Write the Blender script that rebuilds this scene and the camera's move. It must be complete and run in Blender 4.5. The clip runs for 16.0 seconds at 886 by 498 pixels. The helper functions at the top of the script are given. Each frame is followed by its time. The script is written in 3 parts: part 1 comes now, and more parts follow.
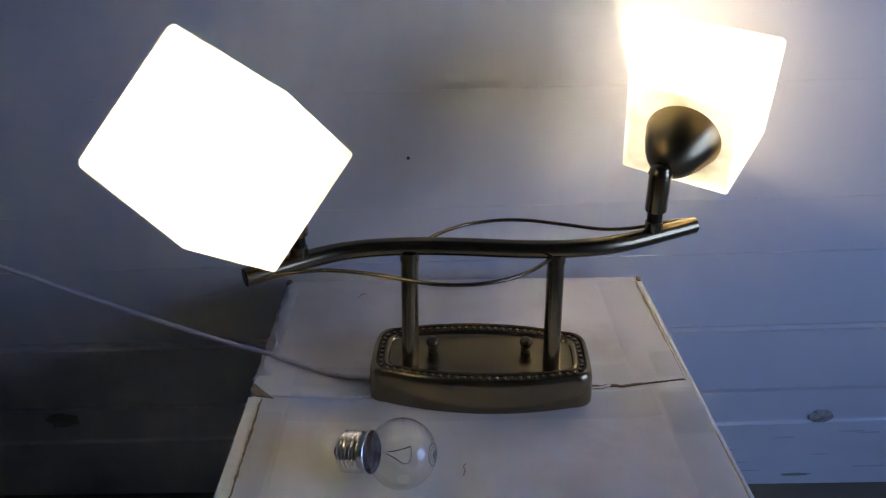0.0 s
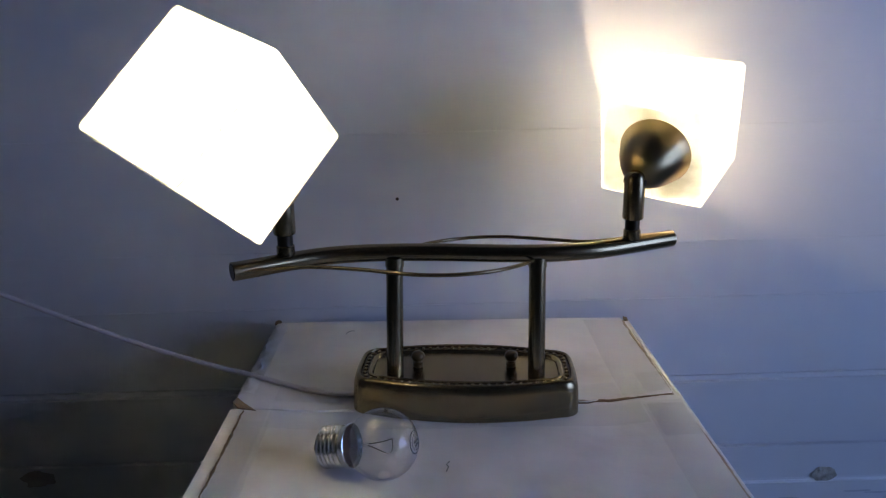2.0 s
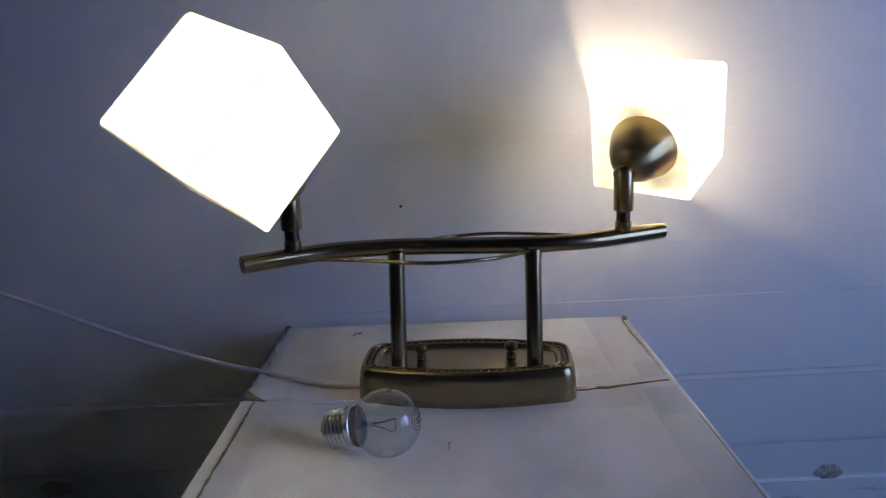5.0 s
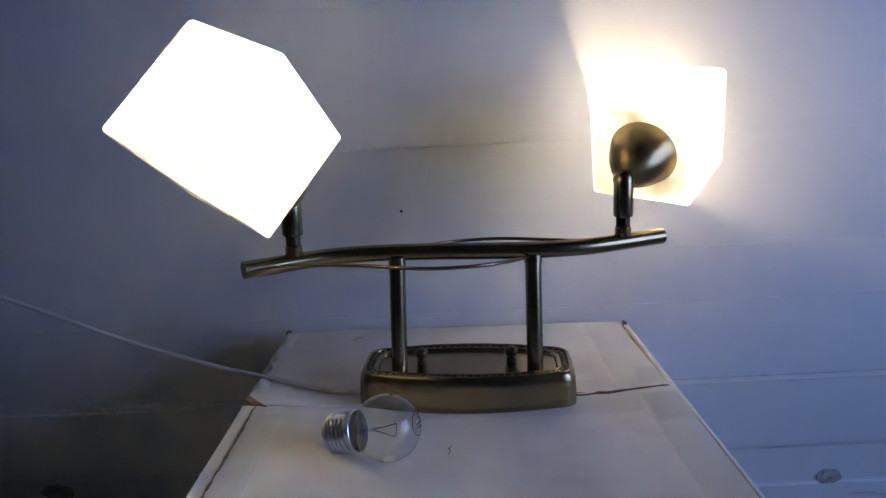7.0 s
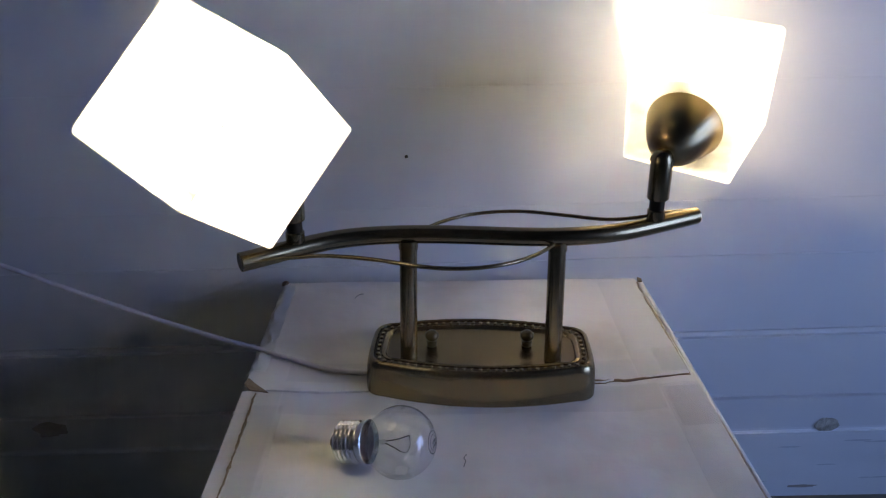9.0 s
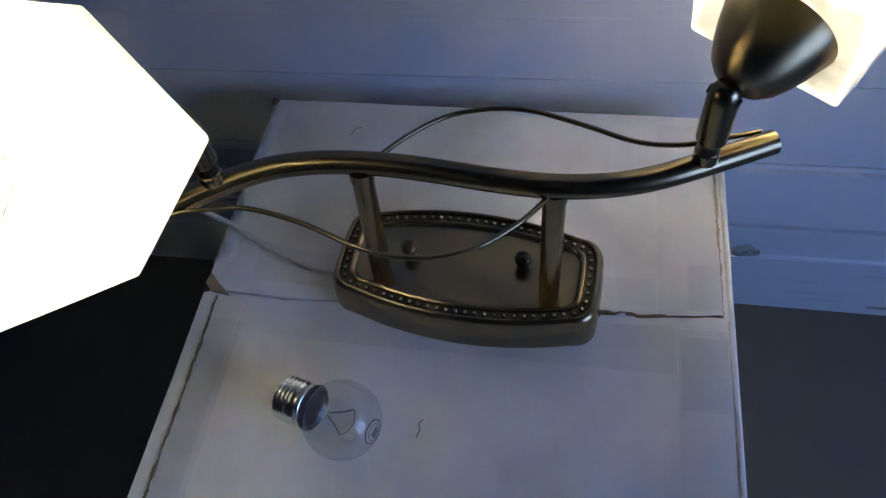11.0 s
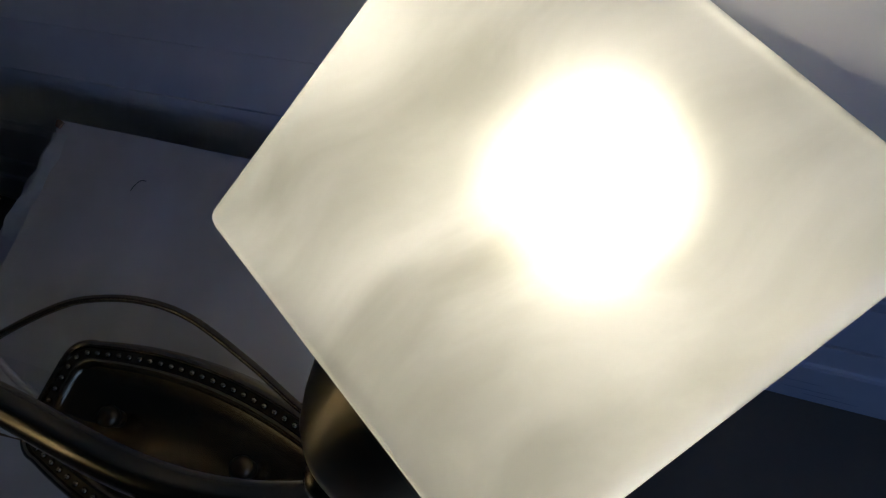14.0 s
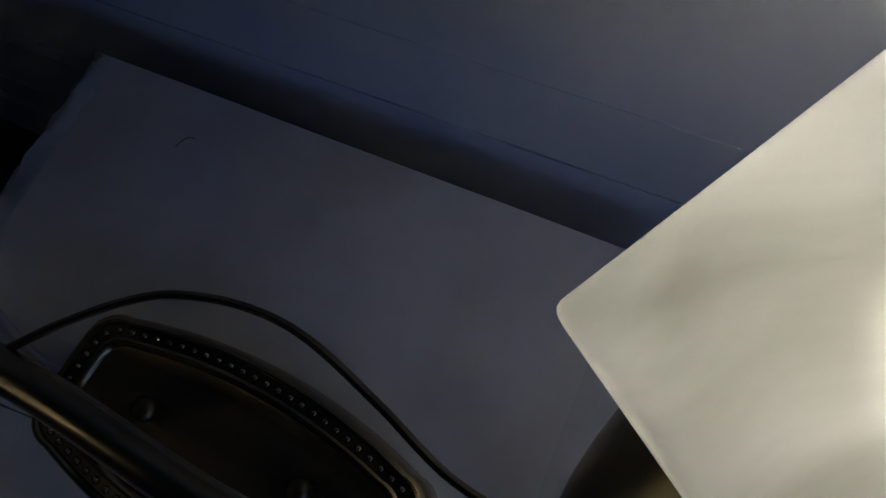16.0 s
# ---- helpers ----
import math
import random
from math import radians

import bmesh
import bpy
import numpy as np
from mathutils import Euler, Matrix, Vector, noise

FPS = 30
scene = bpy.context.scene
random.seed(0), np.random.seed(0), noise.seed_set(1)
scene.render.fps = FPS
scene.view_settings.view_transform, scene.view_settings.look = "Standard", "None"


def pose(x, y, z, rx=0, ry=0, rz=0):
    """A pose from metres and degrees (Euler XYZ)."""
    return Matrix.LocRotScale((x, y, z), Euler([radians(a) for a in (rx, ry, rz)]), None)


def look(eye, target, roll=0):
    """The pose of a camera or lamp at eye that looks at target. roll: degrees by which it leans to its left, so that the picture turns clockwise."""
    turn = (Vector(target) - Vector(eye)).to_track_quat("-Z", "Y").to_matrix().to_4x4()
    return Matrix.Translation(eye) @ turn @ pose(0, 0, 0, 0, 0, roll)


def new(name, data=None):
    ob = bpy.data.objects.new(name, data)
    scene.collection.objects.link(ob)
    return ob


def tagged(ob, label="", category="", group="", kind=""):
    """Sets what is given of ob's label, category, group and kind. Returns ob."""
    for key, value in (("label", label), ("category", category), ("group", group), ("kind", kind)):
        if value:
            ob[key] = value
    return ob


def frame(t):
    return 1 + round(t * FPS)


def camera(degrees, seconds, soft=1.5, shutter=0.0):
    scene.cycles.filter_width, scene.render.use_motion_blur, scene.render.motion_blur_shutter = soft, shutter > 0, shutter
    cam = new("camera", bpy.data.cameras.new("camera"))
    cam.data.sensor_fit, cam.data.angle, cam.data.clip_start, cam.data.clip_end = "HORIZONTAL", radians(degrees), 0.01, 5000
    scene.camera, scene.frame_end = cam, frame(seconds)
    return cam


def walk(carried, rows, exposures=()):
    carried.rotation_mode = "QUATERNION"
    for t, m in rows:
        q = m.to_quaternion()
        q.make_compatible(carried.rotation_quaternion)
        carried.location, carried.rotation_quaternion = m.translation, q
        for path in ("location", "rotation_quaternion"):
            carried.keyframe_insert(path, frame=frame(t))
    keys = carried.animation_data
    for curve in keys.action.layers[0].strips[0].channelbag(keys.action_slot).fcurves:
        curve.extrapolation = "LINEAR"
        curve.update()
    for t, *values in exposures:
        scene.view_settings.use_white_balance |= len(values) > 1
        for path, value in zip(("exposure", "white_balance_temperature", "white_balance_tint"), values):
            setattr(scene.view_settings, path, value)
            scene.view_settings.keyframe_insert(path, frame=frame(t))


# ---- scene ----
# camera and its walk: seconds, place, turn
cam = camera(61.59, 16.0, soft=1.2)
PATH = [
    (0, -0.0297, -0.4762, 0.6542, 63.43, 0.41, -0.79),
    (0.5, -0.0305, -0.4897, 0.6289, 67.30, 0.49, -0.58),
    (1, -0.0288, -0.5019, 0.6040, 70.31, 1.07, -0.58),
    (1.5, -0.0215, -0.5170, 0.5855, 72.90, 1.22, -0.40),
    (2, -0.0195, -0.5269, 0.5625, 74.54, 0.53, -0.87),
    (2.5, -0.0167, -0.5395, 0.5484, 75.46, 1.37, -0.78),
    (3, -0.0159, -0.5488, 0.5440, 76.61, 1.96, -0.50),
    (3.5, -0.0126, -0.5563, 0.5399, 76.86, 2.06, -0.10),
    (4, -0.0093, -0.5604, 0.5335, 77.13, 1.99, -0.21),
    (6.5, -0.0111, -0.5630, 0.5354, 77.91, 1.89, -0.13),
    (7, -0.0099, -0.5641, 0.5362, 77.87, 1.92, -0.15),
    (7.5, -0.0092, -0.5652, 0.5366, 78.04, 1.99, 0.05),
    (8, -0.0102, -0.5626, 0.5348, 77.88, 1.84, -0.02),
    (8.5, -0.0230, -0.5364, 0.5526, 75.10, 0.91, -0.94),
    (9, -0.0329, -0.4824, 0.6182, 66.22, 0.27, -1.11),
    (9.2, -0.0279, -0.4624, 0.6553, 61.50, 0.36, 0.05),
    (11.3, 0.0907, -0.1960, 0.7213, 31.97, 6.32, 10.01),
    (11.5, 0.1105, -0.1688, 0.7092, 31.10, 7.21, 11.08),
    (12, 0.1505, -0.1093, 0.6820, 28.23, 9.45, 13.26),
    (12.5, 0.1802, -0.0623, 0.6641, 26.36, 11.27, 14.64),
    (13, 0.2034, -0.0202, 0.6447, 25.14, 11.79, 15.94),
    (13.2, 0.2066, -0.0046, 0.6400, 24.40, 11.85, 15.98),
    (13.5, 0.2077, 0.0135, 0.6371, 23.55, 12.12, 16.38),
    (14, 0.1990, 0.0333, 0.6383, 22.24, 11.53, 17.98),
    (14.5, 0.1865, 0.0398, 0.6364, 21.08, 10.25, 19.86),
    (15, 0.1545, 0.0459, 0.6200, 21.06, 7.89, 23.05),
    (15.5, 0.1413, 0.0424, 0.6222, 21.25, 4.73, 23.26),
    (16, 0.1180, 0.0376, 0.6253, 20.60, 3.96, 24.12),
]
# seconds, stops, white balance in kelvin, tint
EXPOSURES = [(0.0, 3.8, 7750, 9), (3.0, 3.87, 7750, 9), (8.5, 4.05, 7750, 9), (9.2, 4.07, 7750, 9), (11.3, 3.83, 6700, 5), (12.0, 3.86, 6900, 5), (12.5, 3.98, 7500, 7),
             (13.0, 3.65, 7400, 7), (13.5, 2.65, 6850, 6), (14.0, 1.95, 6350, 7), (14.5, 1.38, 6200, 7), (15.0, 1.28, 6200, 7), (16.0, 1.4, 6150, 7)]
walk(cam, [(t, pose(x, y, z, rx, ry, rz)) for t, x, y, z, rx, ry, rz in PATH], EXPOSURES)

# ---- light: a cool window, and the two bulbs of the lamp (placed with the heads below) ----
WINDOW_POWER, WINDOW_COLOUR = 1.06, (0.208, 0.40, 1.04)
BULB_POWER, BULB_COLOUR = 0.034, (1.0, 0.892, 0.69)
world = bpy.data.worlds.new("world")
scene.world = world
world.use_nodes = True
sky = world.node_tree.nodes.new("ShaderNodeTexSky")
sky.sky_type, sky.sun_disc = "NISHITA", False
sky.sun_elevation, sky.sun_rotation = radians(25), radians(120)
world.node_tree.links.new(sky.outputs[0], world.node_tree.nodes["Background"].inputs[0])
world.node_tree.nodes["Background"].inputs[1].default_value = 0.003

BOX_TOP = 0.2935


# ---- materials ----
def material(name, colour, rough=0.5, metal=0.0, spots=None, spot_scale=6.0, spot_amount=0.5, grain=400.0, grain_bump=0.1,
             wave_bump=0.0, wave_scale=8.0, stretch=(1, 1, 1), rough_vary=0.1, brushed=0.0):
    """A surface with fine grain, larger stains in a second colour, and relief at two scales."""
    m = bpy.data.materials.new(name)
    m.use_nodes = True
    n, l = m.node_tree.nodes, m.node_tree.links
    b = n["Principled BSDF"]
    co = n.new("ShaderNodeTexCoord")
    mp = n.new("ShaderNodeMapping")
    mp.inputs["Scale"].default_value = stretch
    l.new(co.outputs["Object"], mp.inputs["Vector"])
    big = n.new("ShaderNodeTexNoise")
    big.inputs["Scale"].default_value, big.inputs["Detail"].default_value = spot_scale, 6
    fine = n.new("ShaderNodeTexNoise")
    fine.inputs["Scale"].default_value, fine.inputs["Detail"].default_value = grain, 4
    for t in (big, fine):
        l.new(mp.outputs["Vector"], t.inputs["Vector"])
    ramp = n.new("ShaderNodeValToRGB")
    ramp.color_ramp.elements[0].position, ramp.color_ramp.elements[1].position = 0.45, 0.72
    l.new(big.outputs["Fac"], ramp.inputs["Fac"])
    amount = n.new("ShaderNodeMath")
    amount.operation = "MULTIPLY"
    amount.inputs[1].default_value = spot_amount
    l.new(ramp.outputs["Color"], amount.inputs[0])
    mix = n.new("ShaderNodeMix")
    mix.data_type = "RGBA"
    mix.inputs["A"].default_value = (*colour, 1)
    mix.inputs["B"].default_value = (*(spots or [c * 0.8 for c in colour]), 1)
    l.new(amount.outputs[0], mix.inputs["Factor"])
    l.new(mix.outputs["Result"], b.inputs["Base Color"])
    rr = n.new("ShaderNodeMapRange")
    rr.inputs["To Min"].default_value, rr.inputs["To Max"].default_value = rough - rough_vary, rough + rough_vary
    l.new(fine.outputs["Fac"], rr.inputs["Value"])
    l.new(rr.outputs["Result"], b.inputs["Roughness"])
    b.inputs["Metallic"].default_value = metal
    b.inputs["Anisotropic"].default_value = brushed
    if brushed:
        turn = n.new("ShaderNodeTangent")
        turn.direction_type, turn.axis = "RADIAL", "Z"
        l.new(turn.outputs[0], b.inputs["Tangent"])
        b.inputs["Anisotropic Rotation"].default_value = 0.25
    wave = n.new("ShaderNodeTexNoise")
    wave.inputs["Scale"].default_value, wave.inputs["Detail"].default_value = wave_scale, 2
    l.new(mp.outputs["Vector"], wave.inputs["Vector"])
    b1, b2 = n.new("ShaderNodeBump"), n.new("ShaderNodeBump")
    b1.inputs["Strength"].default_value, b1.inputs["Distance"].default_value = grain_bump, 0.0005
    b2.inputs["Strength"].default_value, b2.inputs["Distance"].default_value = wave_bump, 0.01
    l.new(fine.outputs["Fac"], b1.inputs["Height"])
    l.new(wave.outputs["Fac"], b2.inputs["Height"])
    if wave_bump:
        l.new(b2.outputs["Normal"], b1.inputs["Normal"])
    if grain_bump or wave_bump:
        l.new(b1.outputs["Normal"], b.inputs["Normal"])
    return m


def thin_glass(name, tint, gloss, rim_gloss=0.75, face_gloss=0.09):
    """Clear thin glass: see-through, with a Fresnel reflection."""
    m = bpy.data.materials.new(name)
    m.use_nodes = True
    n, l = m.node_tree.nodes, m.node_tree.links
    n.remove(n["Principled BSDF"])
    clear, shine, mix, rim, power, scale = (n.new("ShaderNode" + k) for k in ("BsdfTransparent", "BsdfGlossy", "MixShader", "LayerWeight", "Math", "Math"))
    clear.inputs["Color"].default_value = (*tint, 1)
    shine.inputs["Roughness"].default_value = gloss
    power.operation, scale.operation = "POWER", "MULTIPLY_ADD"
    power.inputs[1].default_value, scale.inputs[1].default_value, scale.inputs[2].default_value = 3.5, rim_gloss, face_gloss
    l.new(rim.outputs["Facing"], power.inputs[0])
    l.new(power.outputs[0], scale.inputs[0])
    l.new(scale.outputs[0], mix.inputs[0])
    l.new(clear.outputs[0], mix.inputs[1])
    l.new(shine.outputs[0], mix.inputs[2])
    l.new(mix.outputs[0], n["Material Output"].inputs["Surface"])
    return m


def frosted_glass(name):
    """White frosted glass with faint marbled streaks: it scatters the bulb's light through itself."""
    m = bpy.data.materials.new(name)
    m.use_nodes = True
    n, l = m.node_tree.nodes, m.node_tree.links
    n.remove(n["Principled BSDF"])
    co, warp, streak, ramp = (n.new("ShaderNode" + k) for k in ("TexCoord", "TexNoise", "TexNoise", "ValToRGB"))
    warp.inputs["Scale"].default_value, warp.inputs["Detail"].default_value = 14, 2
    l.new(co.outputs["Object"], warp.inputs["Vector"])
    add = n.new("ShaderNodeVectorMath")
    add.operation = "MULTIPLY_ADD"
    add.inputs[1].default_value = (0.085, 0.085, 0.085)
    l.new(warp.outputs["Color"], add.inputs[0])
    l.new(co.outputs["Object"], add.inputs[2])
    mp = n.new("ShaderNodeMapping")
    mp.inputs["Rotation"].default_value = (0.5, 0.3, 0.9)
    mp.inputs["Scale"].default_value = (1, 1, 0.2)
    l.new(add.outputs[0], mp.inputs["Vector"])
    streak.inputs["Scale"].default_value, streak.inputs["Detail"].default_value = 34, 5
    l.new(mp.outputs[0], streak.inputs["Vector"])
    l.new(streak.outputs["Fac"], ramp.inputs["Fac"])
    ramp.color_ramp.elements[0].position, ramp.color_ramp.elements[1].position = 0.36, 0.60
    ramp.color_ramp.elements[0].color, ramp.color_ramp.elements[1].color = (0.56, 0.555, 0.51, 1), (1.0, 1.0, 0.99, 1)
    back, face, mix, shine, top, fres, thru, both = (n.new("ShaderNode" + k) for k in
                                                     ("BsdfTranslucent", "BsdfDiffuse", "MixShader", "BsdfGlossy", "MixShader", "Fresnel", "BsdfRefraction", "MixShader"))
    l.new(ramp.outputs[0], back.inputs["Color"])
    l.new(ramp.outputs[0], thru.inputs["Color"])
    thru.inputs["Roughness"].default_value, thru.inputs["IOR"].default_value = 0.90, 1.5
    both.inputs[0].default_value = 0.50
    l.new(back.outputs[0], both.inputs[1])
    l.new(thru.outputs[0], both.inputs[2])
    face.inputs["Color"].default_value = (0.99, 0.99, 0.98, 1)
    mix.inputs[0].default_value = 0.45
    shine.inputs["Roughness"].default_value = 0.35
    fres.inputs["IOR"].default_value = 1.25
    l.new(both.outputs[0], mix.inputs[1])
    l.new(face.outputs[0], mix.inputs[2])
    l.new(fres.outputs[0], top.inputs[0])
    l.new(mix.outputs[0], top.inputs[1])
    l.new(shine.outputs[0], top.inputs[2])
    l.new(top.outputs[0], n["Material Output"].inputs["Surface"])
    return m


def clear_tape(name, cover=0.03, rough=0.25, colour=(0.94, 0.85, 0.71)):
    """Aged parcel tape: mostly see-through, glossy and slightly yellow."""
    m = bpy.data.materials.new(name)
    m.use_nodes = True
    n, l = m.node_tree.nodes, m.node_tree.links
    b = n["Principled BSDF"]
    b.inputs["Base Color"].default_value = (*colour, 1)
    b.inputs["Roughness"].default_value = rough
    clear, mix = n.new("ShaderNodeBsdfTransparent"), n.new("ShaderNodeMixShader")
    co, ns, bump = n.new("ShaderNodeTexCoord"), n.new("ShaderNodeTexNoise"), n.new("ShaderNodeBump")
    ns.inputs["Scale"].default_value = 45
    bump.inputs["Strength"].default_value, bump.inputs["Distance"].default_value = 0.35, 0.002
    l.new(co.outputs["Object"], ns.inputs["Vector"])
    l.new(ns.outputs["Fac"], bump.inputs["Height"])
    l.new(bump.outputs["Normal"], b.inputs["Normal"])
    mix.inputs[0].default_value = cover
    l.new(clear.outputs[0], mix.inputs[1])
    l.new(b.outputs[0], mix.inputs[2])
    l.new(mix.outputs[0], n["Material Output"].inputs["Surface"])
    return m


def glowing(name, colour, strength):
    m = bpy.data.materials.new(name)
    m.use_nodes = True
    b = m.node_tree.nodes["Principled BSDF"]
    b.inputs["Emission Color"].default_value, b.inputs["Emission Strength"].default_value = (*colour, 1), strength
    return m


M_BRONZE = material("brushed_bronze", (0.31, 0.236, 0.132), 0.25, 1.0, (0.26, 0.20, 0.11), 9, 0.4, 120, 0.0, rough_vary=0.012)
M_CUP = material("spun_bronze", (0.44, 0.325, 0.17), 0.36, 1.0, (0.34, 0.25, 0.135), 10, 0.4, 120, 0.0, rough_vary=0.012, brushed=0.7)
M_DEEP_BRONZE = material("deep_bronze", (0.11, 0.085, 0.05), 0.36, 1.0, None, 30, 0.4, 200, 0.0, rough_vary=0.03)
M_BEAD = material("polished_bronze", (0.42, 0.33, 0.20), 0.2, 1.0, None, 30, 0.4, 200, 0.0, rough_vary=0.02)
M_DARK = material("dark_bronze", (0.07, 0.055, 0.038), 0.33, 1.0, None, 30, 0.4, 200, 0.0, rough_vary=0.03)
M_NICKEL = material("nickel", (0.74, 0.73, 0.70), 0.24, 1.0, (0.4, 0.38, 0.34), 60, 0.5, 300, 0.0, rough_vary=0.04)
M_WALL = material("painted_boards", (0.66, 0.65, 0.655), 0.5, 0.0, (0.56, 0.55, 0.55), 3.0, 0.6, 160, 0.25, 0.05, 7.0, (0.35, 1, 1))
M_SKIRT = material("painted_skirting", (0.72, 0.72, 0.73), 0.45, 0.0, (0.58, 0.57, 0.56), 9.0, 0.6, 120, 0.3, 0.06, 20.0, (0.3, 1, 1))
M_PAPER = material("white_liner_paper", (0.73, 0.685, 0.665), 0.55, 0.0, (0.44, 0.37, 0.30), 10.0, 0.6, 300, 0.25, 0.2, 24.0)
M_CARD = material("raw_cardboard", (0.22, 0.14, 0.075), 0.85, 0.0, (0.12, 0.075, 0.04), 40, 0.7, 300, 0.6)
M_KRAFT = material("bare_kraft_paper", (0.40, 0.31, 0.22), 0.8, 0.0, (0.27, 0.19, 0.12), 60, 0.7, 300, 0.6)
M_TORN = material("torn_paper", (0.78, 0.76, 0.73), 0.8, 0.0, None, 50, 0.5, 300, 0.5)
M_LOWER_BAND = material("dark_brown_card", (0.075, 0.060, 0.045), 0.8, 0.0, (0.045, 0.035, 0.027), 12, 0.6, 200, 0.4)
M_FLOOR = material("grey_floor", (0.135, 0.110, 0.075), 0.6, 0.0, (0.118, 0.096, 0.066), 5.0, 0.4, 220, 0.25)
M_PLASTER = material("plain_plaster", (0.22, 0.21, 0.20), 0.8, 0.0, None, 2.0, 0.5, 90, 0.4)
M_FILLER = material("chipped_filler", (0.46, 0.43, 0.37), 0.9, 0.0, (0.16, 0.14, 0.11), 120, 0.9, 300, 1.0, 0.4, 150)
M_SMEAR = material("dirt_smear", (0.32, 0.27, 0.23), 0.8, 0.0, (0.46, 0.43, 0.40), 60, 0.8, 300, 0.3)
M_STREAK = material("scuffed_paint", (0.52, 0.52, 0.54), 0.6, 0.0, (0.64, 0.64, 0.65), 60, 0.8, 300, 0.3)
M_CABLE = material("white_flex", (0.62, 0.56, 0.58), 0.45, 0.0, None, 20, 0.4, 300, 0.1)
M_INK = material("dark_ink", (0.05, 0.055, 0.05), 0.6)
M_SOCKET = material("brown_insulator", (0.085, 0.042, 0.026), 0.3)
M_FRAME = material("white_window_paint", (0.7, 0.7, 0.7), 0.4)
M_GLASS = thin_glass("bulb_glass", (0.95, 0.96, 0.96), 0.02)
M_LIT_GLASS = thin_glass("lit_bulb_glass", (1.0, 1.0, 1.0), 0.05, 0.0, 0.015)
M_MOUNT = material("glass_mount", (0.55, 0.56, 0.56), 0.15)
M_PANE = thin_glass("window_glass", (0.97, 0.98, 0.98), 0.0)
M_FROST = frosted_glass("frosted_shade")
M_TAPE = clear_tape("clear_tape")
M_WRINKLED = clear_tape("wrinkled_tape", 0.07, 0.13, (0.92, 0.84, 0.72))
# the short coiled filament gives most of the light
FILAMENT_AREA = 2 * math.pi * (0.0014 ** 2 + 0.0014 * 0.0022)
M_FILAMENT = glowing("hot_filament", BULB_COLOUR, 0.95 * BULB_POWER / (math.pi * FILAMENT_AREA))


# ---- mesh helpers ----
def mesh_of(bm, name, smooth=True):
    me = bpy.data.meshes.new(name)
    bmesh.ops.recalc_face_normals(bm, faces=bm.faces)
    for f in bm.faces:
        f.smooth = smooth
    bm.to_mesh(me)
    bm.free()
    return me


def part(name, bm, mat, parent=None, label="", smooth=True, place=None):
    """Links a bmesh as one mesh object, under a thing or a part."""
    ob = new(name, mesh_of(bm, name, smooth))
    ob.data.materials.append(mat)
    if parent is not None:
        ob.parent = parent
    if place is not None:
        ob.matrix_basis = place
    if label:
        ob["label"] = label
    if smooth:
        sharp_by_angle(ob.data)
    return ob


def sharp_by_angle(me, degrees=38):
    bm = bmesh.new()
    bm.from_mesh(me)
    for e in bm.edges:
        if len(e.link_faces) == 2 and e.calc_face_angle(0) > radians(degrees):
            e.smooth = False
    bm.to_mesh(me)
    bm.free()


def thing(name, x=0.0, y=0.0, z=0.0, label="", category="", group="", kind=""):
    """An Empty at the base of a thing with parts."""
    ob = new(name)
    ob.empty_display_size = 0.02
    ob.matrix_basis = pose(x, y, z)
    return tagged(ob, label, category, group, kind)


def block(x0, x1, y0, y1, z0, z1, bevel=0.0, segments=2):
    bm = bmesh.new()
    bmesh.ops.create_cube(bm, size=1, matrix=Matrix.LocRotScale(((x0 + x1) / 2, (y0 + y1) / 2, (z0 + z1) / 2), None, (x1 - x0, y1 - y0, z1 - z0)))
    if bevel:
        bmesh.ops.bevel(bm, geom=list(bm.edges), offset=bevel, segments=segments, affect="EDGES", profile=0.5)
    return bm


def lathe(profile, segments=40, closed=False):
    """Turns (radius, height) pairs round the z axis."""
    bm = bmesh.new()
    rings = []
    for r, z in profile:
        if r < 1e-6:
            rings.append([bm.verts.new((0, 0, z))])
        else:
            rings.append([bm.verts.new((r * math.cos(a), r * math.sin(a), z)) for a in [2 * math.pi * k / segments for k in range(segments)]])
    pairs = list(zip(rings, rings[1:])) + ([(rings[-1], rings[0])] if closed else [])
    for a, b in pairs:
        for k in range(segments):
            j = (k + 1) % segments
            if len(a) == 1 and len(b) == 1:
                continue
            if len(a) == 1:
                bm.faces.new((a[0], b[j], b[k]))
            elif len(b) == 1:
                bm.faces.new((a[k], a[j], b[0]))
            else:
                bm.faces.new((a[k], a[j], b[j], b[k]))
    return bm


def smooth_line(points, steps=8):
    """A Catmull-Rom line through the points."""
    p = [Vector(q) for q in points]
    p = [2 * p[0] - p[1]] + p + [2 * p[-1] - p[-2]]
    out = []
    for i in range(1, len(p) - 2):
        a, b, c, d = p[i - 1:i + 3]
        for k in range(steps):
            t = k / steps
            out.append(0.5 * ((2 * b) + (c - a) * t + (2 * a - 5 * b + 4 * c - d) * t * t + (3 * b - a - 3 * c + d) * t ** 3))
    return out + [p[-2]]


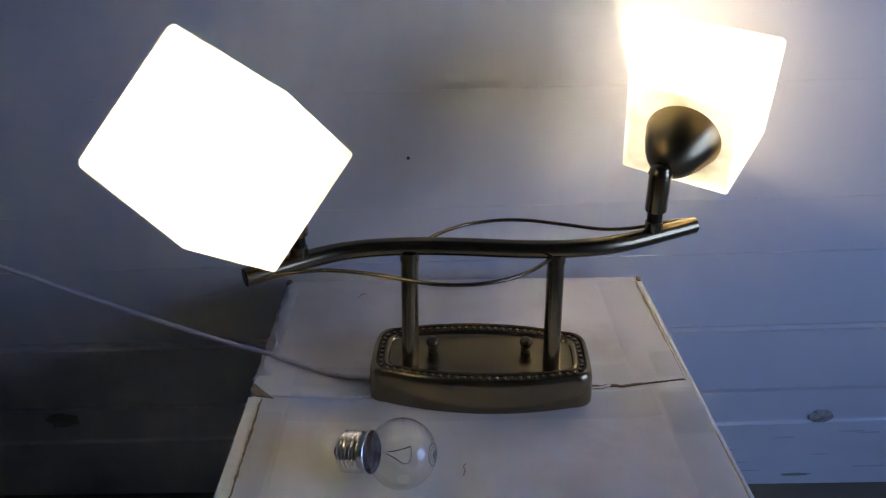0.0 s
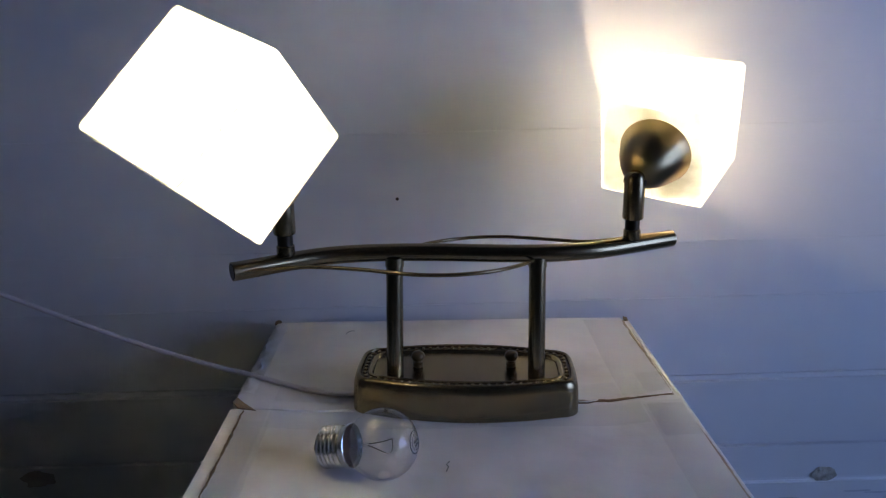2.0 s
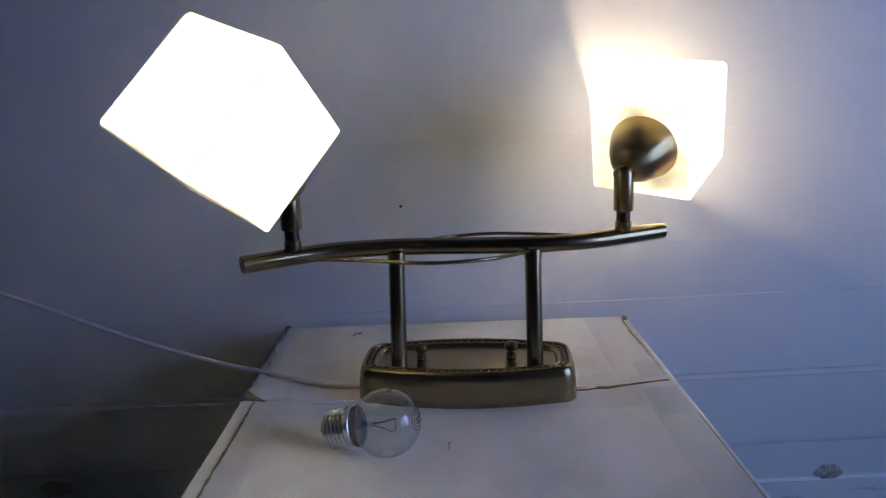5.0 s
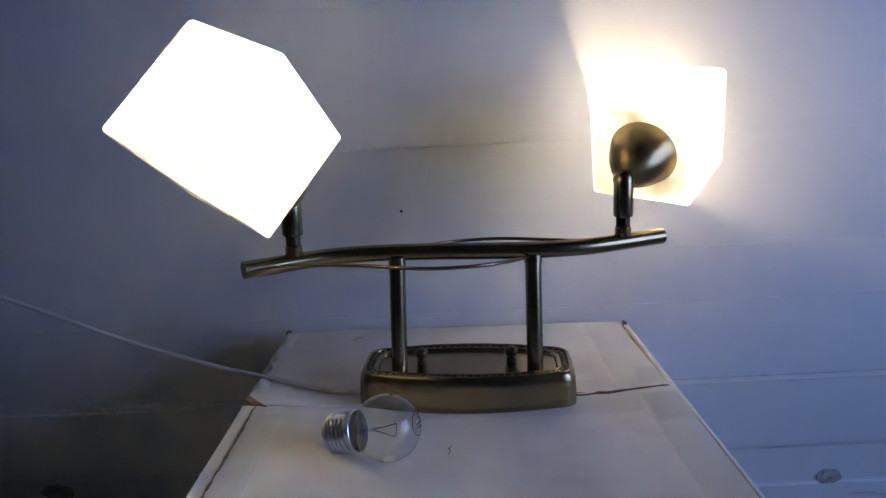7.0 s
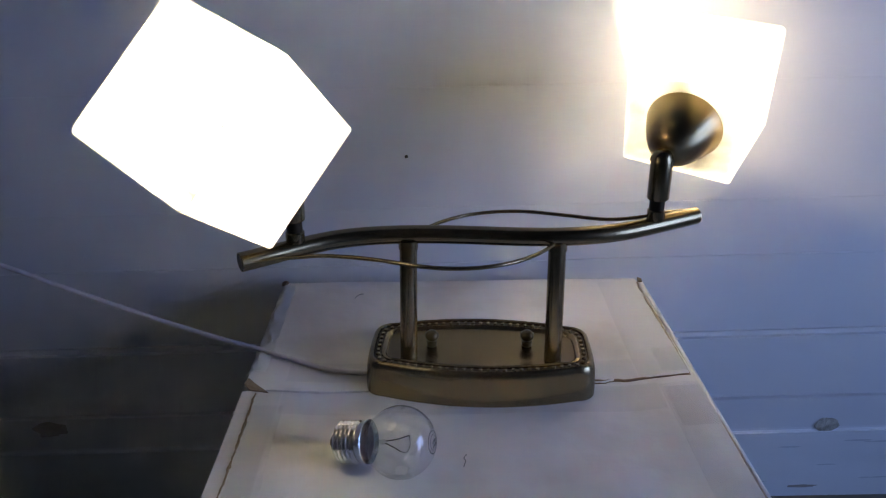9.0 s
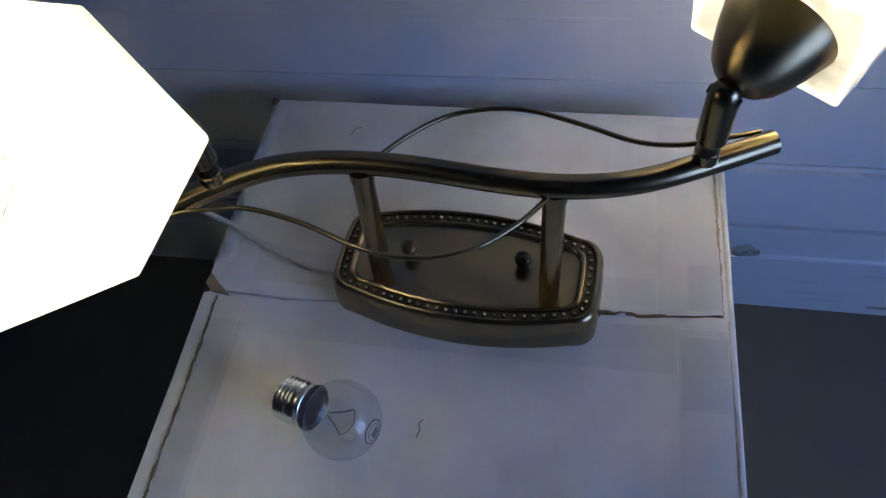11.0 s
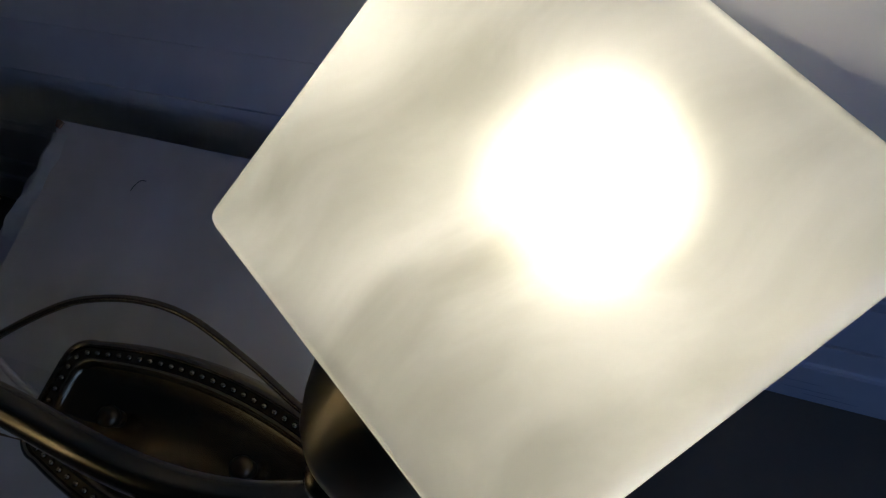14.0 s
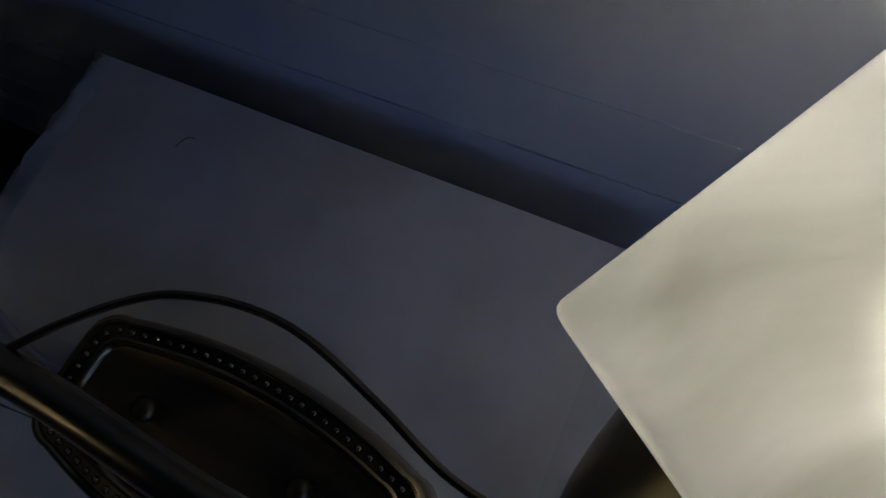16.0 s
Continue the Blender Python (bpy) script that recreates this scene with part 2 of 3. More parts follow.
def sweep(line, radius, segments=16, cap_inset=0.0, into=None):
    """A round rod along a line; cap_inset leaves a hollow of that depth in both ends."""
    bm = into or bmesh.new()
    rings = []
    for i, q in enumerate(line):
        d = (line[min(i + 1, len(line) - 1)] - line[max(i - 1, 0)]).normalized()
        side = d.cross(Vector((0, 0, 1)))
        side = (side if side.length > 1e-3 else Vector((1, 0, 0))).normalized()
        up = side.cross(d)
        rings.append([bm.verts.new(q + radius * (math.cos(a) * side + math.sin(a) * up)) for a in [2 * math.pi * k / segments for k in range(segments)]])
    for a, b in zip(rings, rings[1:]):
        for k in range(segments):
            bm.faces.new((a[k], a[(k + 1) % segments], b[(k + 1) % segments], b[k]))
    for ring, q, way in ((rings[0], line[0], line[1] - line[0]), (rings[-1], line[-1], line[-2] - line[-1])):
        if cap_inset:
            way = way.normalized()
            lip = [bm.verts.new(q + (v.co - q) * 0.86) for v in ring]
            deep = [bm.verts.new(v.co + way * cap_inset) for v in lip]
            for a, b in ((ring, lip), (lip, deep)):
                for k in range(segments):
                    bm.faces.new((a[k], a[(k + 1) % segments], b[(k + 1) % segments], b[k]))
            bm.faces.new(deep)
        else:
            bm.faces.new(ring)
    return bm


def ease(v):
    v = max(0.0, min(1.0, v))
    return v * v * (3 - 2 * v)


def sag(x, y):
    """How far the box's flaps sink under the lamp."""
    return 0.0038 * ease((0.17 - abs(x)) / 0.07) * ease((0.16 - y) / 0.12) * ease((y + 0.235) / 0.05)


def sheet(x0, x1, y0, y1, z, thick, nx, ny, wave=0.0, ragged=None, seed=0.0, jitter=0.0):
    """A thin board with a slightly uneven top; ragged(x, side) shifts its front (side 0) and back (side 1) edges."""
    bm = bmesh.new()
    grid = []
    for j in range(ny + 1):
        row = []
        for i in range(nx + 1):
            x = x0 + (x1 - x0) * i / nx
            a, b = y0 + (ragged(x, 0) if ragged else 0), y1 + (ragged(x, 1) if ragged else 0)
            y = a + (b - a) * j / ny
            lift = 0.0010 * max(0.0, min(1.0, (x - 0.05) / 0.10)) * math.exp(-y / 0.022) if seed == 0.0 and y > 0 else 0.0
            shift = jitter * noise.noise((y * 130, x0 * 40 + i, 2.0)) + 0.6 * jitter * noise.noise((y * 420, i, 8.0))
            row.append(bm.verts.new((x + shift, y, z + lift - sag(x, y) + wave * noise.noise((x * 14 + seed, y * 14, seed)))))
        grid.append(row)
    low = [[bm.verts.new((v.co.x, v.co.y, v.co.z - thick)) for v in row] for row in grid]
    for g in (grid, low):
        for j in range(ny):
            for i in range(nx):
                bm.faces.new((g[j][i], g[j][i + 1], g[j + 1][i + 1], g[j + 1][i]))
    rim = [(0, i) for i in range(nx)] + [(j, nx) for j in range(ny)] + [(ny, i) for i in range(nx, 0, -1)] + [(j, 0) for j in range(ny, 0, -1)]
    for a, b in zip(rim, rim[1:] + rim[:1]):
        bm.faces.new((grid[a[0]][a[1]], grid[b[0]][b[1]], low[b[0]][b[1]], low[a[0]][a[1]]))
    return bm


# ---- the room ----
ROOM_X0, ROOM_X1, ROOM_Y0, WALL_Y, ROOM_Z = -2.4, 1.0, -3.0, 0.2014, 2.4
floor = part("floor", block(ROOM_X0 - 0.1, ROOM_X1 + 0.1, ROOM_Y0 - 0.1, WALL_Y + 0.12, -0.1, 0.0), M_FLOOR, smooth=False)
tagged(floor, "smooth dark grey floor beside the painted wall", "floor", kind="structure")
ceiling = part("ceiling", block(ROOM_X0 - 0.1, ROOM_X1 + 0.1, ROOM_Y0 - 0.1, WALL_Y + 0.12, ROOM_Z, ROOM_Z + 0.1), M_PLASTER, smooth=False)
tagged(ceiling, "plain ceiling", "ceiling", kind="structure")
tagged(part("wall_west", block(ROOM_X0 - 0.1, ROOM_X0, ROOM_Y0, WALL_Y, 0, ROOM_Z), M_PLASTER, smooth=False), "plain plastered side wall", "wall", kind="structure")
tagged(part("wall_south", block(ROOM_X0, ROOM_X1, ROOM_Y0 - 0.1, ROOM_Y0, 0, ROOM_Z), M_PLASTER, smooth=False), "plain plastered wall", "wall", kind="structure")

# the window wall, with a real opening
WIN_Y0, WIN_Y1, WIN_Z0, WIN_Z1 = -0.85, -0.15, 0.25, 0.92
BAR_Z = (WIN_Z0 + WIN_Z1) / 2
wall_east = thing("wall_east", ROOM_X1, 0, 0, "plain plastered wall with a window opening", "wall", kind="structure")
for y0, y1, z0, z1 in ((ROOM_Y0, WIN_Y0, 0, ROOM_Z), (WIN_Y1, WALL_Y, 0, ROOM_Z), (WIN_Y0, WIN_Y1, 0, WIN_Z0), (WIN_Y0, WIN_Y1, WIN_Z1, ROOM_Z)):
    part("wall_panel", block(0, 0.1, y0, y1, z0, z1), M_PLASTER, wall_east, smooth=False)
window = thing("window_1", ROOM_X1 + 0.05, 0, 0, "white framed window with four panes", "window", kind="structure")
frame_bars = [(WIN_Y0, WIN_Y0 + 0.05, WIN_Z0, WIN_Z1), (WIN_Y1 - 0.05, WIN_Y1, WIN_Z0, WIN_Z1), (WIN_Y0 + 0.05, WIN_Y1 - 0.05, WIN_Z0, WIN_Z0 + 0.05),
              (WIN_Y0 + 0.05, WIN_Y1 - 0.05, WIN_Z1 - 0.05, WIN_Z1), (-0.525, -0.475, WIN_Z0 + 0.05, WIN_Z1 - 0.05),
              (WIN_Y0 + 0.05, -0.525, BAR_Z - 0.02, BAR_Z + 0.02), (-0.475, WIN_Y1 - 0.05, BAR_Z - 0.02, BAR_Z + 0.02)]
for y0, y1, z0, z1 in frame_bars:
    part("window_frame", block(-0.025, 0.025, y0, y1, z0, z1, 0.004), M_FRAME, window)
for y0, y1 in ((WIN_Y0 + 0.05, -0.525), (-0.475, WIN_Y1 - 0.05)):
    for z0, z1 in ((WIN_Z0 + 0.05, BAR_Z - 0.02), (BAR_Z + 0.02, WIN_Z1 - 0.05)):
        part("pane", block(-0.003, 0.003, y0, y1, z0, z1), M_PANE, window, smooth=False).visible_shadow = False
daylight = new("window_daylight", bpy.data.lights.new("window_daylight", "AREA"))
daylight.data.shape, daylight.data.size, daylight.data.size_y = "RECTANGLE", WIN_Y1 - WIN_Y0, WIN_Z1 - WIN_Z0
daylight.data.energy, daylight.data.color = WINDOW_POWER, WINDOW_COLOUR
daylight.matrix_basis = look((ROOM_X1 + 0.11, (WIN_Y0 + WIN_Y1) / 2, (WIN_Z0 + WIN_Z1) / 2), (0, (WIN_Y0 + WIN_Y1) / 2, (WIN_Z0 + WIN_Z1) / 2))

# the boarded wall: wide horizontal boards that run up slightly to one side
SLOPE = -0.95
wall_north = thing("wall_north", 0, WALL_Y, 0, "white painted horizontal board wall, scuffed near the floor", "wall", kind="structure")
part("wall_backing", block(ROOM_X0 - 0.1, ROOM_X1 + 0.1, 0.02, 0.12, 0, ROOM_Z), M_PLASTER, wall_north, smooth=False)
JOINTS = [0.02, 0.1285, 0.2125, 0.303, 0.362, 0.4795, 0.62, 0.76, 0.90, 1.04, 1.18, 1.32, 1.46, 1.60, 1.74, 1.88, 2.02, 2.16, 2.30, 2.44]
for k, (z0, z1) in enumerate(zip(JOINTS, JOINTS[1:])):
    deep = 0.0052 if z1 == 0.2125 else 0.0016 if z0 == 0.2125 else 0.0004
    proud = -0.0058 if z1 == 0.2125 else -0.0064 if k == 0 else 0.0
    bm = block(ROOM_X0 - 0.05, ROOM_X1 + 0.05, proud, 0.019, z0 + 0.0001, z1 - 0.0001)
    edges = [e for e in bm.edges if all(v.co.y < 0.01 for v in e.verts) and abs(e.verts[0].co.z - e.verts[1].co.z) < 1e-6]
    bmesh.ops.bevel(bm, geom=edges, offset=deep, segments=2, affect="EDGES")
    part("board", bm, M_WALL, wall_north, place=pose(0, 0, 0, 0, SLOPE, 0))
bm = block(ROOM_X0 - 0.05, ROOM_X1 + 0.05, WALL_Y - 0.0105, WALL_Y + 0.018, -0.02, 0.0885)
bmesh.ops.bevel(bm, geom=[e for e in bm.edges if all(v.co.y < WALL_Y and v.co.z > 0.05 for v in e.verts)], offset=0.004, segments=3, affect="EDGES")
skirting = part("baseboard", bm, M_SKIRT, place=pose(0, 0, 0, 0, SLOPE, 0))
tagged(skirting, "white painted wooden skirting board with scuffs", "baseboard", kind="structure")


rng_wall = random.Random(3)


def smudge(x, z, wide, high, seed, mat=None, out=-0.0066):
    """A thin ragged smear of dark dirt over the paint."""
    bm = bmesh.new()
    rings = []
    for scale, lift in ((1.0, 0.0), (0.9, -0.0001), (0.5, -0.00012)):
        ring = []
        for k in range(36):
            a = 2 * math.pi * k / 36
            r = scale * (1 + 0.35 * noise.noise((math.cos(a) * 1.6 + seed, math.sin(a) * 1.6, 0)) + 0.15 * noise.noise((math.cos(a) * 6 + seed, math.sin(a) * 6, 1)))
            ring.append(bm.verts.new((wide * r * math.cos(a), lift, high * r * math.sin(a))))
        rings.append(ring)
    for a, b in zip(rings, rings[1:]):
        for k in range(36):
            bm.faces.new((a[k], a[(k + 1) % 36], b[(k + 1) % 36], b[k]))
    bm.faces.new(rings[-1])
    part("smudge", bm, mat or M_SMEAR, wall_north, "thin smear of dirt", place=pose(0, 0, 0, 0, SLOPE, 0) @ pose(x, out, z))


def filler_lump(x, z, seed):
    """A broken lump of filler in the corner over the skirting."""
    bm = bmesh.new()
    bmesh.ops.create_icosphere(bm, subdivisions=4, radius=1.0)
    for v in bm.verts:
        r = 1 + 0.30 * noise.noise(v.co * 1.7 + Vector((seed, 0, 0))) + 0.10 * noise.noise(v.co * 7 + Vector((seed, 0, 0)))
        v.co = Vector((v.co.x * 0.0130, v.co.y * 0.0022, v.co.z * 0.0092)) * r
    part("broken_filler", bm, M_FILLER, wall_north, "broken grey-brown lump of wall filler", place=pose(x, -0.0075, z))


filler_lump(0.2405, 0.0958, 1.0)
filler_lump(0.4095, 0.0985, 5.0)
smudge(-0.452, 0.1155, 0.019, 0.0095, 9.0)
smudge(0.395, 0.008, 0.016, 0.0022, 4.0, None, -0.0109)
for k in range(14):
    x = rng_wall.uniform(0.21, 0.62)
    smudge(x, rng_wall.uniform(0.014, 0.078), rng_wall.uniform(0.006, 0.022), rng_wall.uniform(0.0005, 0.0013), 10.0 + k, M_STREAK, -0.0109)
part("nail_head", lathe([(0, 0), (0.0017, 0), (0.0016, 0.0005), (0, 0.0008)], 12), M_DARK, wall_north, place=pose(-0.0555, -0.0002, 0.4135, 90))

# ---- the cardboard box ----
BX0, BX1, BY0, BY1 = -0.1765, 0.1755, -0.235, 0.1755
box = thing("cardboard_box", 0, 0, 0, "worn white-lined cardboard box with taped, torn flaps", "box")
for name, x0, x1, y0, y1 in (("side_panel", BX0, BX0 + 0.004, BY0, BY1), ("side_panel", BX1 - 0.004, BX1, BY0, BY1),
                             ("end_panel", BX0 + 0.004, BX1 - 0.004, BY0, BY0 + 0.004), ("end_panel", BX0 + 0.004, BX1 - 0.004, BY1 - 0.004, BY1)):
    bm = block(x0, x1, y0, y1, 0, BOX_TOP - (0.0012 if x0 > 0.1 else 0.0046), 0.0014)
    for v in bm.verts:
        v.co.x += 0.006 * (1 - v.co.z / BOX_TOP) * (1 if v.co.x > 0 else -1) if name == "side_panel" else 0
    part(name, bm, M_PAPER, box)
part("inner_flap", block(BX0 + 0.0045, BX1 - 0.0045, BY0 + 0.0045, BY1 - 0.0045, BOX_TOP - 0.0160, BOX_TOP - 0.0125), M_CARD, box, "bare brown cardboard under the flaps", smooth=False)


def seam(x):
    """The line along which the two flaps meet."""
    jog = 0.0016 * (max(0.0, min(1.0, (x - 0.1015) / 0.003)) - max(0.0, min(1.0, (x - 0.112) / 0.004)))
    return -0.0022 + jog + 0.041 * x + 0.0012 * noise.noise((x * 22, 3.1, 0)) + 0.0006 * noise.noise((x * 90, 7.7, 0))


def gap(x):
    """Half the opening between the flaps: widest beside the lamp's base, a hairline further out."""
    torn = 0.0019 * math.exp(-((x - 0.094) / 0.009) ** 2)
    return 0.0003 + torn + 0.0008 * ease((x - 0.155) / 0.012) + 0.0009 * ease((-0.075 - x) / 0.02) * (0.3 + abs(noise.noise((x * 60, 5.3, 0)))) + 0.0005 * abs(noise.noise((x * 75, 1.3, 0))) + 0.0003 * abs(noise.noise((x * 260, 4.1, 0)))


part("back_flap", sheet(-0.1768, 0.1675, 0, BY1 - 0.0006, BOX_TOP + 0.0006, 0.0035, 90, 40, 0.0012,
                        lambda x, s: 0 if s else seam(x) + gap(x) + (0.006 * max(0, (-0.162 - x) / 0.0148))), M_PAPER, box, "white paper-lined flap with a torn brown edge")
part("front_flap", sheet(-0.1768, 0.1705, BY0 + 0.0006, 0, BOX_TOP, 0.0035, 90, 40, 0.0012,
                         lambda x, s: seam(x) - gap(x) * 0.4 if s else 0, 4.0), M_PAPER, box, "white paper-lined flap")
part("folded_rim", sheet(0.1660, 0.1722, 0.004, 0.174, BOX_TOP - 0.0024, 0.004, 4, 60, 0.0016, None, 6.0, 0.0005), M_PAPER, box, "worn white folded rim")
bm = bmesh.new()
strip = []
for k in range(121):
    x = 0.060 + 0.107 * k / 120
    y = seam(x) + gap(x)
    top = BOX_TOP + 0.0004 + 0.0010 * max(0.0, min(1.0, (x - 0.05) / 0.10)) * math.exp(-max(y, 0.0) / 0.022) - sag(x, y)
    out = 0.0005 + 0.0004 * noise.noise((x * 300, 2.2, 0))
    strip.append([bm.verts.new((x, y - out, top)), bm.verts.new((x, y - out * 0.5, top - 0.0060)), bm.verts.new((x, y + 0.001, top - 0.0060)), bm.verts.new((x, y + 0.001, top))])
for a, b in zip(strip, strip[1:]):
    for i in range(4):
        bm.faces.new((a[i], a[(i + 1) % 4], b[(i + 1) % 4], b[i]))
bm.faces.new(strip[0])
bm.faces.new(strip[-1][::-1])
part("cut_edge", bm, M_CARD, box, "dark brown cut cardboard edge", smooth=False)
# bare cardboard along the flaps' broken edges
for x0, x1, y0, y1, dz in ((-0.1668, -0.1657, -0.225, -0.012, 0.0008), (0.1708, 0.1722, -0.232, -0.004, -0.0012)):
    part("torn_edge", sheet(x0, x1, y0, y1, BOX_TOP + dz, 0.003, 4, 160, 0.0016, None, x0 * 50, 0.0016 if x0 < 0 else 0.0010), M_CARD if x0 < 0 else M_KRAFT, box, "torn brown cardboard edge")
# a torn triangular corner and frayed nibs
def shard(points, thick, place, label):
    bm = bmesh.new()
    top = [bm.verts.new(p) for p in points]
    low = [bm.verts.new((p[0], p[1], p[2] - thick)) for p in points]
    bm.faces.new(top)
    bm.faces.new(low[::-1])
    for k in range(len(points)):
        j = (k + 1) % len(points)
        bm.faces.new((top[k], top[j], low[j], low[k]))
    part("torn_corner", bm, M_CARD, box, label, smooth=False, place=place)


shard([(0, 0.013, 0.0038), (-0.0015, 0.004, 0.0046), (0.003, -0.0005, 0.0022), (0.0175, -0.0025, 0.0006), (0.006, 0.0065, 0.0030)], 0.0012,
      pose(-0.1745, -0.0085, BOX_TOP), "torn brown triangle of cardboard lifted at the corner")
shard([(0, 0, 0.002), (0.004, -0.001, 0.0025), (0.0065, 0.003, 0.0038), (0.003, 0.004, 0.0046), (0, 0.0035, 0.0030)], 0.0016, pose(-0.1790, 0.1700, BOX_TOP - 0.001), "frayed brown box corner")
shard([(0.001, 0.001, 0.0006), (0.005, 0, 0.0003), (0.005, 0.004, 0.0014), (0.001, 0.005, 0.0022)], 0.002, pose(0.1690, 0.1700, BOX_TOP), "frayed brown box corner")
# crumpled paper along the left rim of the back flap
bm = bmesh.new()
rows_ = []
for j in range(61):
    y = 0.015 + 0.15 * j / 60
    rows_.append([bm.verts.new((-0.1785 + 0.0145 * i / 5 + 0.0026 * noise.noise((y * 90, i * 2.0, 0)), y,
                                BOX_TOP + 0.0019 + (0.0038 if i in (2, 3) else 0.0010) * (0.4 + noise.noise((y * 70, i * 1.7, 5)))
                                - (0.0045 if i == 0 else 0) - (0.0010 if i == 5 else 0))) for i in range(6)])
for a, b in zip(rows_, rows_[1:]):
    for i in range(5):
        bm.faces.new((a[i], a[i + 1], b[i + 1], b[i]))
bmesh.ops.solidify(bm, geom=list(bm.faces), thickness=0.0004)
part("crumpled_rim", bm, M_TORN, box, "crumpled white liner paper")
# dark scuffs where the side's paper is rubbed through
SCUFFS = [(0.044, 0.225, 0.0056, 0.0062), (0.028, 0.238, 0.0062, 0.0050), (0.054, 0.215, 0.0030, 0.0060), (0.061, 0.262, 0.0026, 0.0016)]
rng = random.Random(7)
SCUFFS += [(rng.uniform(-0.03, 0.08), rng.uniform(0.20, 0.262), rng.uniform(0.0008, 0.0022), rng.uniform(0.0008, 0.0022)) for _ in range(16)]
for y, z, ry, rz_ in SCUFFS:
    bm = bmesh.new()
    ring = [bm.verts.new((0, ry * (1 + 0.4 * noise.noise((k, y * 99, 0))) * math.cos(2 * math.pi * k / 14), rz_ * (1 + 0.4 * noise.noise((k, 3, y * 99))) * math.sin(2 * math.pi * k / 14))) for k in range(14)]
    hub = bm.verts.new((0.0003, 0, 0))
    for k in range(14):
        bm.faces.new((ring[k], ring[(k + 1) % 14], hub))
    part("scuff", bm, M_CARD, box, "dark rubbed-through scuff", place=pose(BX1 + 0.006 * (1 - z / BOX_TOP) + 0.0006, y, z))
# clear tape along the seam and over the long edges
for x0, x1, y0, y1 in ((-0.146, 0.139, -0.036, -0.0035), (-0.146, 0.127, 0.0042, 0.031)):
    part("seam_tape", sheet(x0, x1, y0, y1, BOX_TOP + (0.0010 if y0 < 0 else 0.0016), 0.00025, 60, 8, 0.0012, None, 4.0 if y0 < 0 else 0.0), M_TAPE, box, "aged clear tape")
for x0, x1, y0, y1, s in ((0.128, 0.1665, 0.005, 0.165, 0.0), (0.140, 0.170, -0.225, -0.006, 4.0), (-0.166, -0.147, -0.225, -0.008, 4.0)):
    part("edge_tape", sheet(x0, x1, y0, y1, BOX_TOP + (0.0021 if s == 0 else 0.0015), 0.00025, 10, 60, 0.0012, None, s), M_TAPE, box, "aged yellowed clear tape")


def crumple(x0, x1, y0, y1, lift, height, seed):
    """A patch of wrinkled tape, its folds running across it."""
    bm = bmesh.new()
    grid = []
    for j in range(41):
        row = []
        for i in range(25):
            u, v = i / 24, j / 40
            edge = min(1.0, 6 * u, 6 * (1 - u), 6 * v, 6 * (1 - v))
            x = x0 + (x1 - x0) * u + 0.0012 * noise.noise((v * 9, seed, 0))
            y = y0 + (y1 - y0) * v + 0.0012 * noise.noise((u * 7, seed, 4))
            fold = abs(noise.noise((x * 210 + y * 60, y * 90, seed))) + 0.4 * abs(noise.noise((x * 420, y * 300, seed)))
            row.append(bm.verts.new((x, y, BOX_TOP + lift - sag(x, y) + height * edge * fold)))
        grid.append(row)
    for j in range(40):
        for i in range(24):
            bm.faces.new((grid[j][i], grid[j][i + 1], grid[j + 1][i + 1], grid[j + 1][i]))
    bmesh.ops.solidify(bm, geom=list(bm.faces), thickness=0.0002)
    part("wrinkled_tape", bm, M_WRINKLED, box, "wrinkled glossy brownish tape")


crumple(0.1465, 0.1672, 0.0075, 0.0420, 0.0034, 0.0030, 3.0)
crumple(0.1420, 0.1690, -0.0600, -0.0120, 0.0026, 0.0016, 8.0)
crumple(-0.1640, -0.1420, -0.2000, -0.0300, 0.0026, 0.0012, 5.0)
# the back flap's frayed edge along its rim
part("frayed_edge", sheet(0.1668, 0.1684, 0.005, 0.166, BOX_TOP + 0.0009, 0.003, 4, 160, 0.0010, None, 9.0, 0.0011), M_KRAFT, box, "frayed light brown cardboard edge")
# paper torn up beside the base, where the flaps part
bm = bmesh.new()
shred = []
for k in range(25):
    x = 0.092 + 0.016 * k / 24
    y = seam(x) - gap(x) * 0.4
    rag = 0.0014 + 0.0028 * abs(noise.noise((x * 260, 6.0, 0))) * math.sin(math.pi * k / 24)
    top = BOX_TOP + 0.0012 - sag(x, y)
    shred.append([bm.verts.new((x, y + 0.0010 * noise.noise((x * 400, 1, 0)), top + 0.0008)), bm.verts.new((x + 0.001 * noise.noise((x * 300, 9, 0)), y - rag, top + 0.0002))])
for a, b in zip(shred, shred[1:]):
    bm.faces.new((a[0], a[1], b[1], b[0]))
bmesh.ops.solidify(bm, geom=list(bm.faces), thickness=0.0003)
part("torn_paper", bm, M_TORN, box, "shreds of torn white paper")
# a dark brown band covers the lower half of the sides
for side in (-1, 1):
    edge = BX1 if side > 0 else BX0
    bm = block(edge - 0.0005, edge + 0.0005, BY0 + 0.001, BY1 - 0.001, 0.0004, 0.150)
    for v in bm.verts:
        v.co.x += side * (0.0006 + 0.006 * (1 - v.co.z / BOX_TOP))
    part("lower_band", bm, M_LOWER_BAND, box, "dark brown lower side", smooth=False)


def scratch(points, radius, label):
    part("pen_mark", sweep(smooth_line([(x, y, BOX_TOP + z - sag(x, y)) for x, y, z in points], 6), radius, 6), M_INK, box, label)


scratch([(-0.105, 0.140, 0.0012), (-0.1035, 0.1445, 0.0012), (-0.101, 0.1475, 0.0012), (-0.0975, 0.1480, 0.0012)], 0.00028, "fine dark scratch")
scratch([(-0.0132, -0.0935, 0.0008), (-0.0118, -0.0880, 0.0008), (-0.0128, -0.0850, 0.0008), (-0.0108, -0.0815, 0.0008)], 0.0003, "fine dark scratch")

